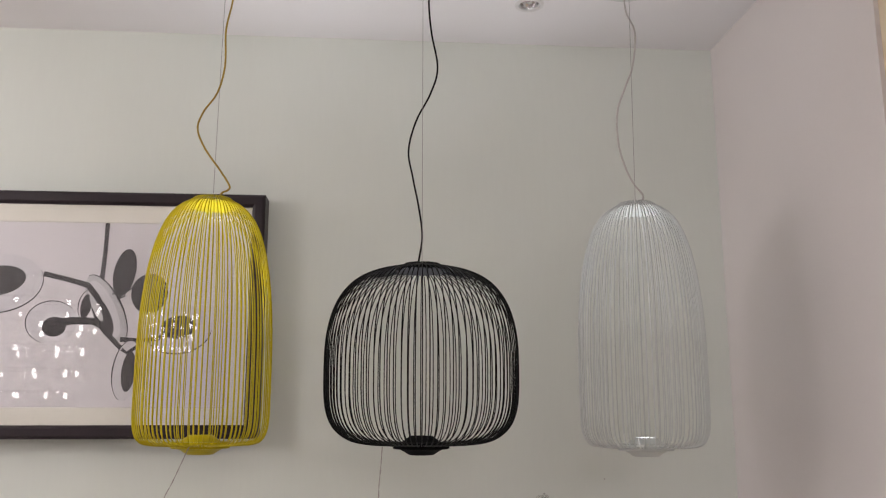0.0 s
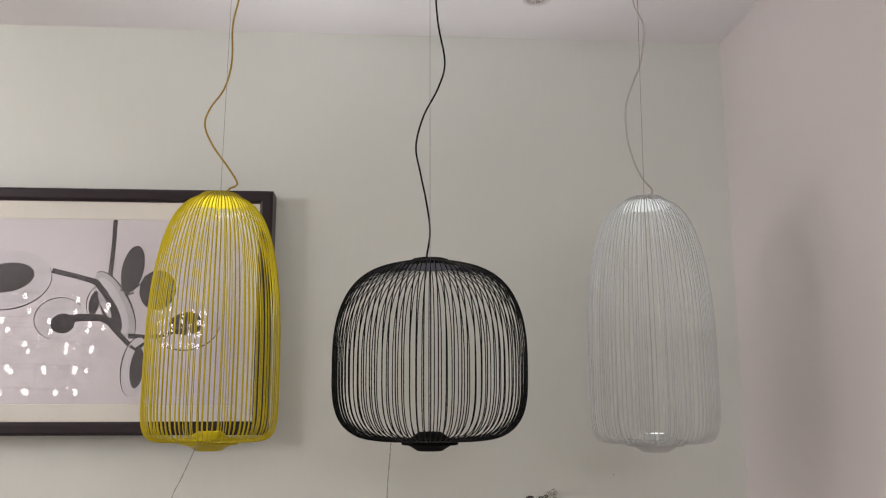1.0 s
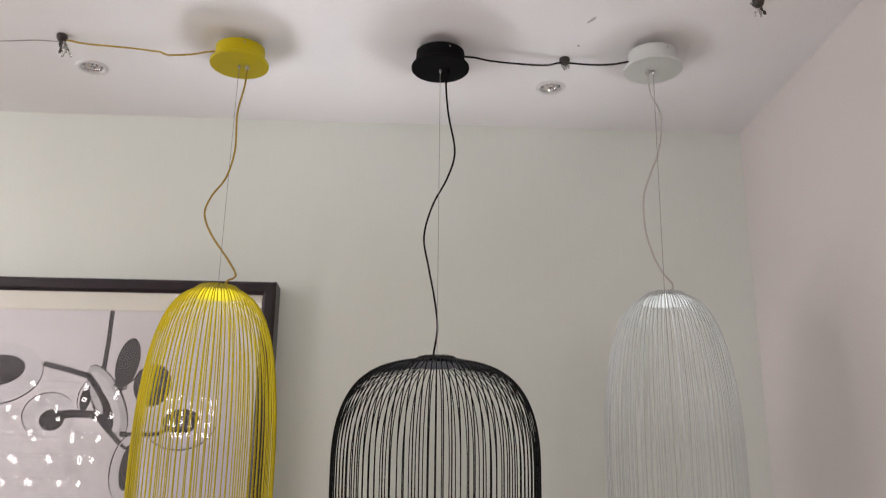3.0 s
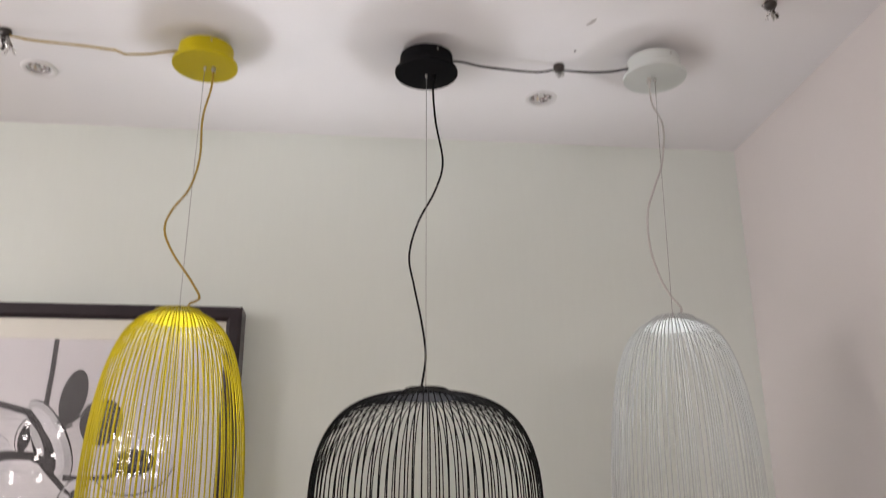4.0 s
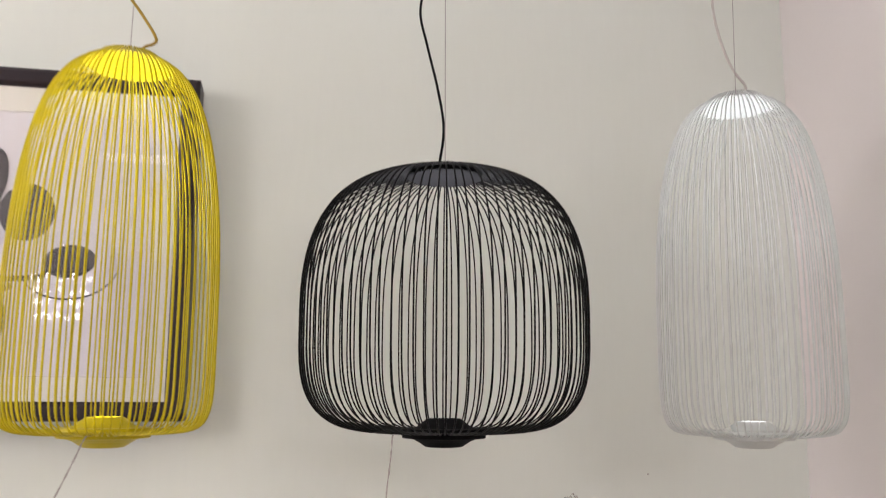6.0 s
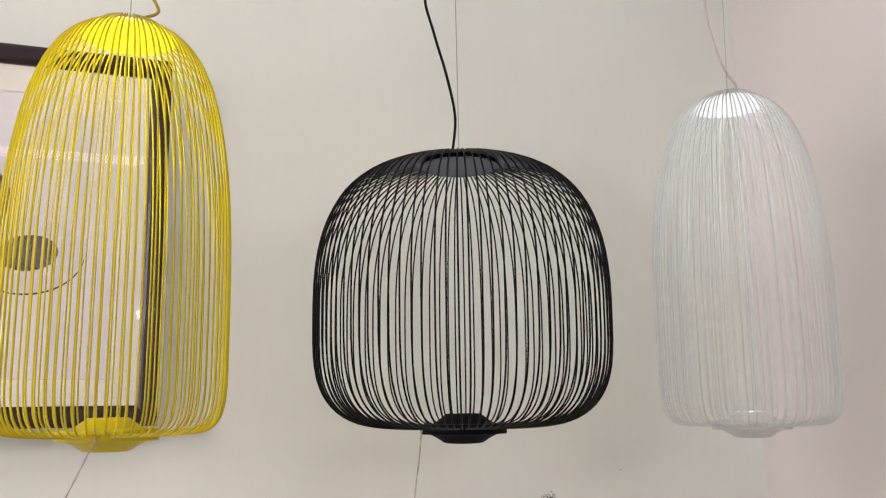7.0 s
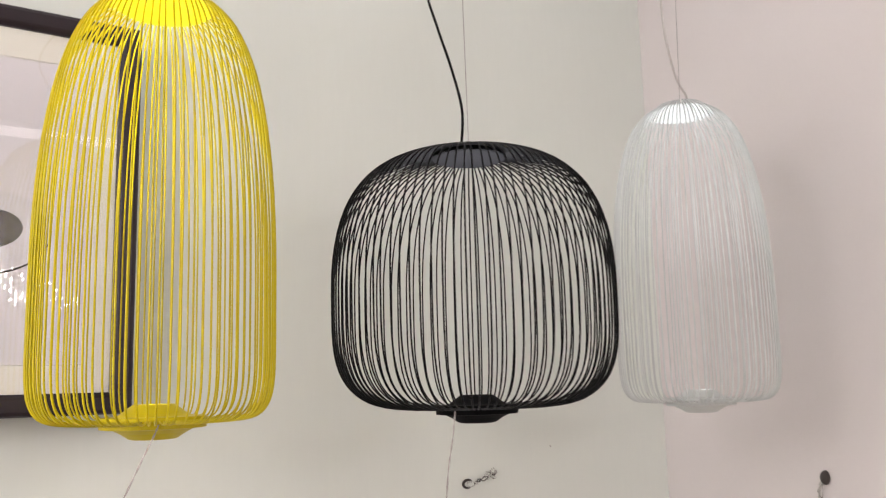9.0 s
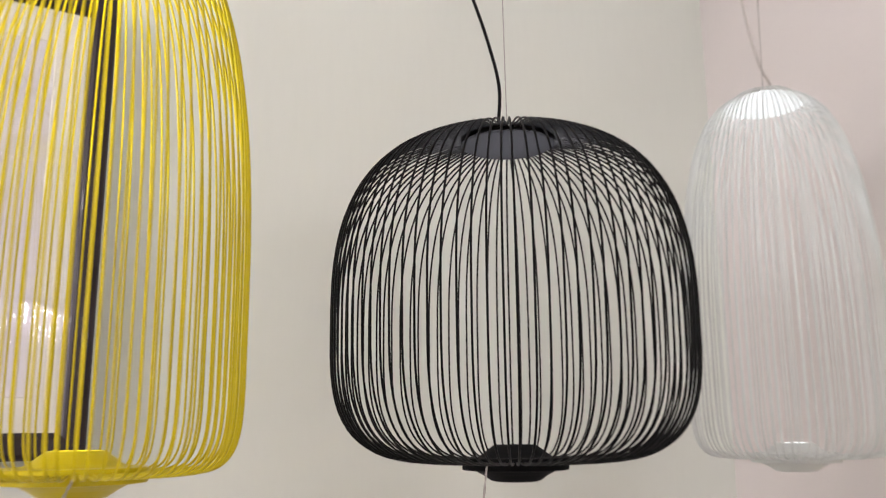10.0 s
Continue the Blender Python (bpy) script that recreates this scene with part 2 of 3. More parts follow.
def pendant_lamp(place, paint, flat, cord, steel, sizes, disc, rod_radius, spokes, cable, exit_x, string_path, label, cable_label, seed, set_back=0.0, watts=LED_WATTS):
    """place: the cage's axis; sizes: radius, widest, top, foot and the two outline powers; set_back: the canopy's shift to the wall."""
    rnd = random.Random(seed)
    x0, y0 = place
    radius, middle, top, bottom, n_top, cone, n_bottom = sizes
    lamp = thing("pendant_lamp", (x0, y0, bottom), label, "pendant lamp", "cage pendant lamps")
    o = bottom

    # canopy on the ceiling: a drum with a wider plate below
    c = CEIL - o
    canopy = part("canopy", lathe([(0.010, c - 0.0235), (0.0655, c - 0.0235), (0.0672, c - 0.0245), (0.0675, c - 0.026), (0.0675, c - 0.054), (0.069, c - 0.061), (0.0785, c - 0.0665),
                                   (0.0805, c - 0.068), (0.0805, c - 0.073), (0.0795, c - 0.075)], 64), flat, lamp)
    canopy.location.y = set_back
    part("mounting_bracket", lathe([(0.024, c), (0.024, c - 0.0232), (0.012, c - 0.0235)], 32), BLACK_FLAT, canopy, "dark mounting bracket")
    for k, an in enumerate((-70, 50, 170)):
        s = part("screw", lathe([(0.0012, -0.0015), (0.0026, 0.0), (0.0022, 0.0018)], 10), SCREW, canopy)
        s.matrix_basis = pose(0, 0, 0, 0, 0, an) @ pose(0.0677, 0, c - 0.036, 0, 90, 0)
    grip = part("cable_gland", lathe([(0.0055, c - 0.074), (0.006, c - 0.083), (0.0045, c - 0.089)], 16), SCREW if cord is YELLOW_CORD else cord, canopy)
    grip.location.x = exit_x
    part("wire_ferrule", lathe([(0.0034, c - 0.074), (0.0036, c - 0.081), (0.0015, c - 0.087)], 12), SCREW, canopy)

    # steel suspension wire and the slack power cable
    t = top - o
    part("suspension_wire", tube([Vector((0, set_back, c - 0.075)), Vector((0, set_back / 2, (c + t) / 2)), Vector((0, 0, t - 0.004))], 0.0008, 6), steel, lamp, "thin steel suspension wire")
    path = smooth_path([(exit_x, set_back, c - 0.085)] + [(a - x0, b, z - o) for a, b, z in cable], 8)
    part("power_cable", tube(path, 0.0026, 8), cord, lamp, cable_label, smooth=True)

    # upper ring, hub and the reflector disc under it
    part("top_ring", lathe([(0.036, t - 0.009), (0.0435, t - 0.0065), (0.0470, t - 0.0045), (0.0470, t - 0.0030), (0.040, t - 0.0020), (0.012, t - 0.0015)], 48), flat, lamp)
    part("top_plate", lathe([(0.046, t - 0.0012), (0.0470, t + 0.0002), (0.046, t + 0.0012), (0.008, t + 0.0016), (0.005, t + 0.008)], 48), SCREW if flat is not BLACK_FLAT else flat, lamp, "thin round metal top plate")
    part("hub", lathe([(0.014, t - 0.0145), (0.014, t - 0.006)], 24), paint, lamp)
    part("reflector_disc", lathe([(disc - 0.010, t - 0.0095), (disc - 0.002, t - 0.0105), (disc, t - 0.0120), (disc - 0.003, t - 0.0137), (0.030, t - 0.0150)], 64), flat, lamp)

    # foot: plate, upper cone with the light source, lower cone
    foot = part("foot", lathe([(0.0240, 0.0215), (0.0255, 0.0268), (0.0280, 0.0270), (0.030, 0.0262), (0.046, 0.0140), (0.050, 0.0118), (0.0535, 0.0106), (0.0705, 0.0102), (0.0720, 0.0096), (0.0725, 0.0086), (0.0725, -0.0055),
                               (0.071, -0.006), (0.056, -0.007), (0.045, -0.0125), (0.036, -0.0185), (0.033, -0.0205), (0.028, -0.0215)], 64), flat, lamp)
    part("light_source", lathe([(0.0232, 0.0212), (0.0232, 0.0220), (0.021, 0.0224)], 32), LENS, foot, "bright round LED lens")

    # spokes: one bent rod, set round the axis with small unevenness
    prof = cage_profile(radius, t - (top - middle), t, -0.0020, n_top, cone, n_bottom, 0.052, 0.070)
    rod = tube([Vector((r, 0, z)) for r, z in prof], rod_radius, 5)
    first = part("spoke", rod, paint, lamp, smooth=True)
    for k in range(spokes):
        ob = first if k == 0 else first.copy()
        if k:
            scene.collection.objects.link(ob)
        lean = rnd.uniform(-0.5, 0.5)
        ob.rotation_euler = (radians(lean * 0.12), radians(rnd.uniform(-0.06, 0.06)), 2 * math.pi * (k + rnd.uniform(-0.16, 0.16)) / spokes)

    # transparent cord of the sales tag, tied to the foot
    if string_path:
        path = smooth_path([(a, b, z) for a, b, z in string_path], 6)
        bm = bmesh.new()
        for phase in (0.0, math.pi):
            tube([p + 0.0009 * Vector((math.cos(0.9 * i + phase), math.sin(0.9 * i + phase), 0)) for i, p in enumerate(path)], 0.00075, 5, bm)
        part("tag_string", bm, PLASTIC_STRING, lamp, "thin clear twisted tag string")
    lamp_disk("uplight", (x0, y0, o + 0.0285), watts, 0.042, COOL)
    return lamp


PLASTIC_STRING = mat("clear nylon string", (0.40, 0.38, 0.36), 0.15, vary=0.5, scale=90, fine=500, bump=0.2, depth=0.0005)

B_SIZE = (0.2530, 1.555, 1.8170, 1.3490, 2.45, 0.17, 3.9)
T_SIZE = (0.1685, 1.550, 1.9870, 1.3520, 2.3, 0.14, 7.5)
TW_SIZE = (0.1675, 1.550, 1.9955, 1.3430, 2.3, 0.14, 7.5)

B_CABLE = [(0.017, 0, 2.574), (0.025, 0.010, 2.493), (0.044, 0.030, 2.395), (0.026, 0.050, 2.326), (-0.014, 0.065, 2.248), (-0.035, 0.075, 2.163),
           (-0.023, 0.060, 2.080), (-0.007, 0.038, 1.990), (0.002, 0.020, 1.906), (-0.007, 0.011, 1.837), (-0.010, 0.009, 1.812)]
Y_CABLE = [(-0.532, 0, 2.554), (-0.546, 0.004, 2.477), (-0.544, 0.004, 2.372), (-0.560, 0, 2.292), (-0.594, -0.004, 2.234), (-0.606, -0.006, 2.185),
           (-0.584, -0.004, 2.131), (-0.541, 0, 2.071), (-0.516, 0, 2.031), (-0.520, 0, 2.018), (-0.535, 0, 2.010), (-0.545, 0, 1.985)]
W_CABLE = [(0.589, 0, 2.574), (0.614, 0.004, 2.511), (0.602, 0.004, 2.407), (0.578, 0, 2.345), (0.551, -0.004, 2.269), (0.549, -0.006, 2.180),
           (0.566, -0.004, 2.109), (0.590, 0, 2.060), (0.614, 0, 2.030), (0.612, 0, 2.012), (0.602, 0, 1.990)]

pendant_lamp((-0.557, 2.372), YELLOW, YELLOW, YELLOW_CORD, STEEL, T_SIZE, 0.075, 0.00148, 80, Y_CABLE, 0.022,
             [(-0.012, -0.072, 0.001), (-0.018, -0.075, -0.012), (-0.030, -0.070, -0.040), (-0.050, -0.066, -0.085), (-0.070, -0.064, -0.130), (-0.080, -0.064, -0.210)],
             "tall yellow lacquered wire-cage pendant lamp hanging before the picture", "mustard yellow fabric cable", 3, 0.028)
pendant_lamp((0.001, 2.370), BLACK, BLACK_FLAT, BLACK_CORD, STEEL, B_SIZE, 0.068, 0.00150, 90, B_CABLE, 0.020,
             [(-0.100, -0.080, 0.003), (-0.101, -0.079, -0.006), (-0.103, -0.075, -0.040), (-0.107, -0.066, -0.090), (-0.109, -0.058, -0.150), (-0.116, -0.046, -0.220)],
             "round black lacquered wire-cage pendant lamp hanging on a black cable", "black fabric cable in loose waves", 5, 0.015)
pendant_lamp((0.592, 2.376), WHITE, WHITE, WHITE_CORD, STEEL, TW_SIZE, 0.075, 0.00140, 80, W_CABLE, -0.016, None,
             "tall white lacquered wire-cage pendant lamp near the side wall", "white fabric cable", 8, -0.025, LED_WATTS * 0.5)


# ---- framed picture ----
PX0, PX1, PZ0, PZ1, PY = -1.78, -0.479, 1.356, 2.122, 2.820
RAIL = 0.041


def frame_rail(a, b, inward):
    """A mitred rail from a to b (outer corners); inward points to the picture's middle."""
    a, b, inward = Vector(a), Vector(b), Vector(inward)
    along = (b - a).normalized()
    back = BACK_Y - 0.002 - PY
    section = [(0.0, back), (0.0, 0.007), (0.003, 0.003), (0.009, 0.0), (0.031, 0.0), (0.035, 0.002), (0.041, 0.009), (0.041, 0.022), (0.036, back)]
    bm = bmesh.new()
    ends = []
    for q, s in ((a, 1), (b, -1)):
        ends.append([bm.verts.new(q + inward * u + along * (u * s) + Vector((0, v, 0))) for u, v in section])
    n = len(section)
    for k in range(n):
        bm.faces.new((ends[0][k], ends[0][(k + 1) % n], ends[1][(k + 1) % n], ends[1][k]))
    bm.faces.new(ends[0])
    bm.faces.new(ends[1][::-1])
    return bm


picture = thing("framed_picture", ((PX0 + PX1) / 2, BACK_Y, PZ0), "large framed abstract print under glass on the wall", "picture")
PO = Matrix.Translation((-(PX0 + PX1) / 2, -BACK_Y, -PZ0))
SHEET_X, SHEET_Z = 0.0035, -0.0132  # shift of the printed shapes on the sheet


def pic_part(name, bm, material, label="", smooth=False):
    bm.transform(PO)
    return part(name, bm, material, picture, label, smooth)


pic_part("frame_rail", frame_rail((PX0, PY, PZ1), (PX1, PY, PZ1), (0, 0, -1)), FRAME, "black stained top rail")
pic_part("frame_rail", frame_rail((PX0, PY, PZ0), (PX1, PY, PZ0), (0, 0, 1)), FRAME)
pic_part("frame_rail", frame_rail((PX1, PY, PZ0), (PX1, PY, PZ1), (-1, 0, 0)), FRAME)
pic_part("frame_rail", frame_rail((PX0, PY, PZ0), (PX0, PY, PZ1), (1, 0, 0)), FRAME)
pane = pic_part("glass_pane", box((PX0 + 0.038, PY + 0.0105, PZ0 + 0.038), (PX1 - 0.038, PY + 0.0125, PZ1 - 0.038)), GLASS, "clear reflective picture glass")
pane.visible_shadow = False
ART = PY + 0.0200
WX0, WX1, WZ0, WZ1 = PX0 + 0.095, -0.567, 1.448, 2.026


def mat_board():
    bm = bmesh.new()
    o = [(PX0 + 0.037, PZ0 + 0.037), (PX1 - 0.037, PZ0 + 0.037), (PX1 - 0.037, PZ1 - 0.037), (PX0 + 0.037, PZ1 - 0.037)]
    i = [(WX0, WZ0), (WX1, WZ0), (WX1, WZ1), (WX0, WZ1)]
    y = ART - 0.003
    a = [bm.verts.new((x, y, z)) for x, z in o]
    b = [bm.verts.new((x, y, z)) for x, z in i]
    c = [bm.verts.new((x + s, y + 0.0018, z + w)) for (x, z), s, w in zip(i, (0.0018, -0.0018, -0.0018, 0.0018), (0.0018, 0.0018, -0.0018, -0.0018))]
    for p, q in ((a, b), (b, c)):
        for k in range(4):
            m = (k + 1) % 4
            bm.faces.new((p[k], p[m], q[m], q[k]))
    return bm


pic_part("mat_board", mat_board(), MAT_BOARD, "cream mat board with a bevelled window")
pic_part("print_sheet", box((PX0 + 0.05, ART, PZ0 + 0.05), (PX1 - 0.05, ART + 0.004, PZ1 - 0.05)), PAPER, "pale print paper with grey and charcoal shapes")
layer = [0]


def ink_polygon(points, material, name):
    """A printed shape, a hair above the paper; later shapes lie over earlier ones."""
    layer[0] += 1
    y = ART - 0.0002 - 0.00004 * layer[0]
    bm = bmesh.new()
    bm.faces.new([bm.verts.new((x + SHEET_X, y, z + SHEET_Z)) for x, z in points])
    bmesh.ops.triangulate(bm, faces=bm.faces[:])
    return pic_part(name, bm, material)


def oval_points(cx, cz, rx, rz, lean=0.0, a0=0.0, a1=360.0, steps=48):
    c, s = math.cos(radians(lean)), math.sin(radians(lean))
    out = []
    for k in range(steps + (a1 - a0 < 360)):
        a = radians(a0 + (a1 - a0) * k / steps)
        u, v = rx * math.cos(a), rz * math.sin(a)
        out.append((cx + u * c - v * s, cz + u * s + v * c))
    return out


def oval(cx, cz, rx, rz, lean=0.0, material=INK):
    return ink_polygon([(max(x, WX0), z) for x, z in oval_points(cx, cz, rx, rz, lean)], material, "printed_oval")


def outline(cx, cz, rx, rz, lean, width, a0=0.0, a1=360.0, material=INK):
    """A printed line along an oval, thinner to its ends."""
    layer[0] += 1
    y = ART - 0.0002 - 0.00004 * layer[0]
    mid = oval_points(cx, cz, rx, rz, lean, a0, a1, 56)
    full = a1 - a0 >= 360
    bm = bmesh.new()
    pairs = []
    for k, (x, z) in enumerate(mid):
        d = Vector((x - cx, z - cz)).normalized()
        w = width if full else width * (0.35 + 0.65 * math.sin(math.pi * k / (len(mid) - 1)))
        pairs.append([bm.verts.new((x + SHEET_X + s * w / 2 * d.x, y, z + SHEET_Z + s * w / 2 * d.y)) for s in (-1, 1)])
    for k in range(len(pairs) - (0 if full else 1)):
        a, b = pairs[k], pairs[(k + 1) % len(pairs)]
        bm.faces.new((a[0], a[1], b[1], b[0]))
    return pic_part("printed_line", bm, material)


def bar(points, width, material=INK):
    layer[0] += 1
    y = ART - 0.0002 - 0.00004 * layer[0]
    bm = bmesh.new()
    pairs = []
    for k, (x, z) in enumerate(points):
        p, q = points[max(k - 1, 0)], points[min(k + 1, len(points) - 1)]
        d = Vector((q[0] - p[0], q[1] - p[1])).normalized()
        w = width[k] if isinstance(width, list) else width
        pairs.append([bm.verts.new((x + SHEET_X - s * w / 2 * d.y, y, z + SHEET_Z + s * w / 2 * d.x)) for s in (-1, 1)])
    for a, b in zip(pairs, pairs[1:]):
        bm.faces.new((a[0], a[1], b[1], b[0]))
    return pic_part("printed_bar", bm, material)


oval(-1.290, 1.842, 0.134, 0.092, 8, INK_PALE)
outline(-1.290, 1.842, 0.134, 0.092, 8, 0.004, 200, 375)
oval(-1.292, 1.850, 0.083, 0.046, 10)
oval(-1.122, 1.722, 0.078, 0.066, 0, INK_PALE)
outline(-1.122, 1.722, 0.078, 0.066, 0, 0.003, 40, 250)
oval(-1.113, 1.708, 0.036, 0.031, 5)
bar([(-1.12, 1.716), (-1.06, 1.727), (-1.00, 1.726), (-0.972, 1.716)], [0.03, 0.024, 0.022, 0.026])
bar([(-0.974, 2.041), (-0.975, 1.95), (-0.981, 1.82)], [0.0135, 0.0135, 0.015])
oval(-0.961, 1.767, 0.044, 0.114, 29, INK_GREY)
outline(-0.961, 1.767, 0.046, 0.116, 29, 0.006, -85, 95)
oval(-0.966, 1.764, 0.033, 0.098, 27, INK_PALE)
oval(-0.970, 1.742, 0.024, 0.068, 26)
bar([(-1.157, 1.873), (-1.08, 1.855), (-1.02, 1.838), (-0.99, 1.800), (-0.965, 1.752)], [0.016, 0.016, 0.018, 0.02, 0.012])
oval(-1.022, 1.772, 0.016, 0.038, -8)
outline(-1.015, 1.775, 0.030, 0.050, -8, 0.003, 60, 270)
oval(-0.990, 1.765, 0.010, 0.045, 28, INK_GREY)
bar([(-0.980, 1.722), (-0.955, 1.690), (-0.905, 1.640)], [0.02, 0.016, 0.014])
bar([(-0.945, 1.812), (-0.918, 1.818), (-0.905, 1.805), (-0.930, 1.795)], 0.006)
bar([(-0.928, 1.800), (-0.885, 1.832), (-0.868, 1.860)], 0.006)
bar([(-0.880, 1.806), (-0.850, 1.812)], 0.010)
oval(-0.911, 1.880, 0.034, 0.075, -9)
oval(-0.831, 1.814, 0.056, 0.063, -6)
oval(-0.737, 1.703, 0.102, 0.076, 6, INK_PALE)
outline(-0.737, 1.703, 0.102, 0.076, 6, 0.004, 190, 350)
oval(-0.737, 1.709, 0.054, 0.036, 7)
bar([(-0.912, 1.670), (-0.860, 1.668), (-0.800, 1.672), (-0.760, 1.695)], [0.016, 0.012, 0.012, 0.014])
oval(-0.886, 1.575, 0.042, 0.092, -6, INK_PALE)
outline(-0.886, 1.575, 0.042, 0.092, -6, 0.004, 60, 260)
oval(-0.880, 1.572, 0.021, 0.062, -4)
bar([(-0.905, 1.640), (-0.888, 1.628), (-0.850, 1.655)], 0.011)


# ---- recessed spots in the ceiling ----
def recessed_spot(x, y):
    spot = thing("recessed_downlight", (x, y, CEIL), "switched-off recessed downlight with a chrome reflector in the ceiling", "downlight", "recessed ceiling spots")
    part("trim_ring", lathe([(0.033, 0.004), (0.0325, -0.001), (0.0345, -0.0035), (0.040, -0.0045), (0.045, -0.003), (0.0465, 0.0)], 48, closed=False), SATIN, spot)
    steps = 20
    bm = bmesh.new()
    rings = []
    for k, (r, z) in enumerate([(0.0338, 0.003), (0.030, 0.006), (0.027, 0.013), (0.021, 0.022), (0.013, 0.029), (0.004, 0.032)]):
        rings.append([bm.verts.new((r * math.cos(2 * math.pi * (i + 0.5 * k) / steps), r * math.sin(2 * math.pi * (i + 0.5 * k) / steps), z)) for i in range(steps)])
    for a, b in zip(rings, rings[1:]):
        for i in range(steps):
            bm.faces.new((a[i], a[(i + 1) % steps], b[i]))
            bm.faces.new((a[(i + 1) % steps], b[(i + 1) % steps], b[i]))
    bm.faces.new(rings[-1])
    part("reflector", bm, DARK_CHROME, spot, "faceted chrome reflector")
    part("bulb", lathe([(0.003, 0.004), (0.009, 0.006), (0.012, 0.012), (0.010, 0.024), (0.005, 0.029)], 20), CHROME, spot, "small capsule bulb")
    return spot


for q in DOWNLIGHTS:
    recessed_spot(*q)


# ---- cable hooks stuck to ceiling and walls ----
def cable_hook(m, ties, seed, label, ring=False):
    """A dark cup with a clasp and clear plastic tie ends; local -z points away from the surface, ties are local end points."""
    rnd = random.Random(seed)
    hook = thing("cable_hook", (0, 0, 0), label, "cable hook", "cable hooks")
    if ring:
        arc = [Vector((0.0145 * math.cos(radians(a)), 0.0095 * math.sin(radians(a)), -0.003)) for a in range(60, 320, 18)]
        part("ring", tube(arc, [0.0020 + 0.0018 * math.sin(math.pi * k / len(arc)) for k in range(len(arc))], 8), BRONZE, hook, "dark open ring", smooth=True)
        # crumpled loops of clear film that trail away from the ring, creased dark in places
        for k, (x, y, w, h, lean, stuff) in enumerate(((0.004, 0.001, 0.010, 0.006, 8, PLASTIC), (0.020, -0.004, 0.008, 0.0045, -20, PLASTIC), (0.030, -0.006, 0.0075, 0.003, -14, BRONZE),
                                                       (0.044, -0.010, 0.009, 0.004, -24, BRONZE), (0.055, -0.017, 0.011, 0.0065, -18, PLASTIC), (0.066, -0.019, 0.010, 0.0075, 20, PLASTIC),
                                                       (0.071, -0.026, 0.004, 0.007, -12, PLASTIC), (0.074, -0.012, 0.007, 0.0045, 38, PLASTIC), (0.080, -0.020, 0.003, 0.006, 10, SCREW))):
            turn = pose(x, y, -0.010 - 0.004 * math.sin(2.3 * k), 25 * math.sin(1.7 * k), 20 * math.cos(2.1 * k), lean)
            loop = [turn @ Vector((w * math.cos(a) * (1 + 0.2 * rnd.uniform(-1, 1)), h * math.sin(a) * (1 + 0.3 * rnd.uniform(-1, 1)), 0.002 * math.sin(3 * a))) for a in (2 * math.pi * i / 9 for i in range(9))]
            loop = smooth_path(loop + loop[:1], 3)
            part("film_loop", tube(loop, [0.0007 + 0.0011 * abs(math.sin(1.3 * i + k)) for i in range(len(loop))], 6), stuff, hook, "crumpled clear film", smooth=True)
    else:
        part("cup", lathe([(0.0135, 0.0), (0.0155, -0.004), (0.0145, -0.012), (0.0105, -0.019), (0.005, -0.022)], 20), BRONZE, hook, smooth=True)
    for k, (x, y, z) in enumerate(ties):
        end = Vector((x, y, z))
        side = Vector((-y, x, 0)) if abs(x) + abs(y) > 0.01 else Vector((1, 0, 0))
        side = side.normalized() * rnd.uniform(-0.005, 0.005)
        start = Vector((0.010 * x / max(end.length, 0.01), 0.010 * y / max(end.length, 0.01), -0.012))
        path = smooth_path([start, start.lerp(end, 0.4) + side + Vector((0, 0, -0.003)), start.lerp(end, 0.7) - side, end], 4)
        n = len(path)
        wide = [0.0014 + 0.0028 * abs(math.sin(1.0 + 5.2 * i / n + k)) for i in range(n)]
        part("tie", tube(path, wide, 6), (PLASTIC, SCREW, PLASTIC, BRONZE)[k % 4], hook, "crumpled clear plastic tie end")
    hook.matrix_basis = m
    return hook


HOOK = "dark plastic cable hook with clear ties under the ceiling"
cable_hook(pose(-1.047, 2.395, CEIL), [(0.006, 0.004, -0.066), (0.018, -0.008, -0.060), (0.030, 0.004, -0.064), (-0.004, 0.006, -0.054), (0.012, 0.012, -0.050), (0.024, 0.010, -0.056)], 1, HOOK)
cable_hook(pose(0.361, 2.433, CEIL), [(0.006, 0.002, -0.034), (0.012, 0.004, -0.030), (-0.002, 0.006, -0.032)], 2, HOOK)
cable_hook(pose(0.794, 2.102, CEIL), [(-0.018, 0.004, -0.010), (0.010, 0.012, -0.042), (-0.006, 0.014, -0.040), (0.020, 0.010, -0.036)], 3, HOOK)
cable_hook(pose(0.350, BACK_Y, 1.150, -90, 0, 0), [], 4,
           "dark open cable ring with a clear tie on the wall", True)
cable_hook(pose(RIGHT_X, 2.405, 1.147, -90, 0, -90) @ Matrix.Diagonal((0.72, 1.15, 0.9, 1)), [(-0.020, 0.030, -0.022), (-0.034, 0.055, -0.014), (-0.010, 0.040, -0.020)], 5, "dark plastic cable hook with a clear tie on the side wall")


def ceiling_cable(points, radius, material, label):
    path = smooth_path(points, 8)
    ob = part("ceiling_cable", tube(path, radius, 7), material, None, smooth=True)
    return tagged(ob, label, "cable", "cables along the ceiling")


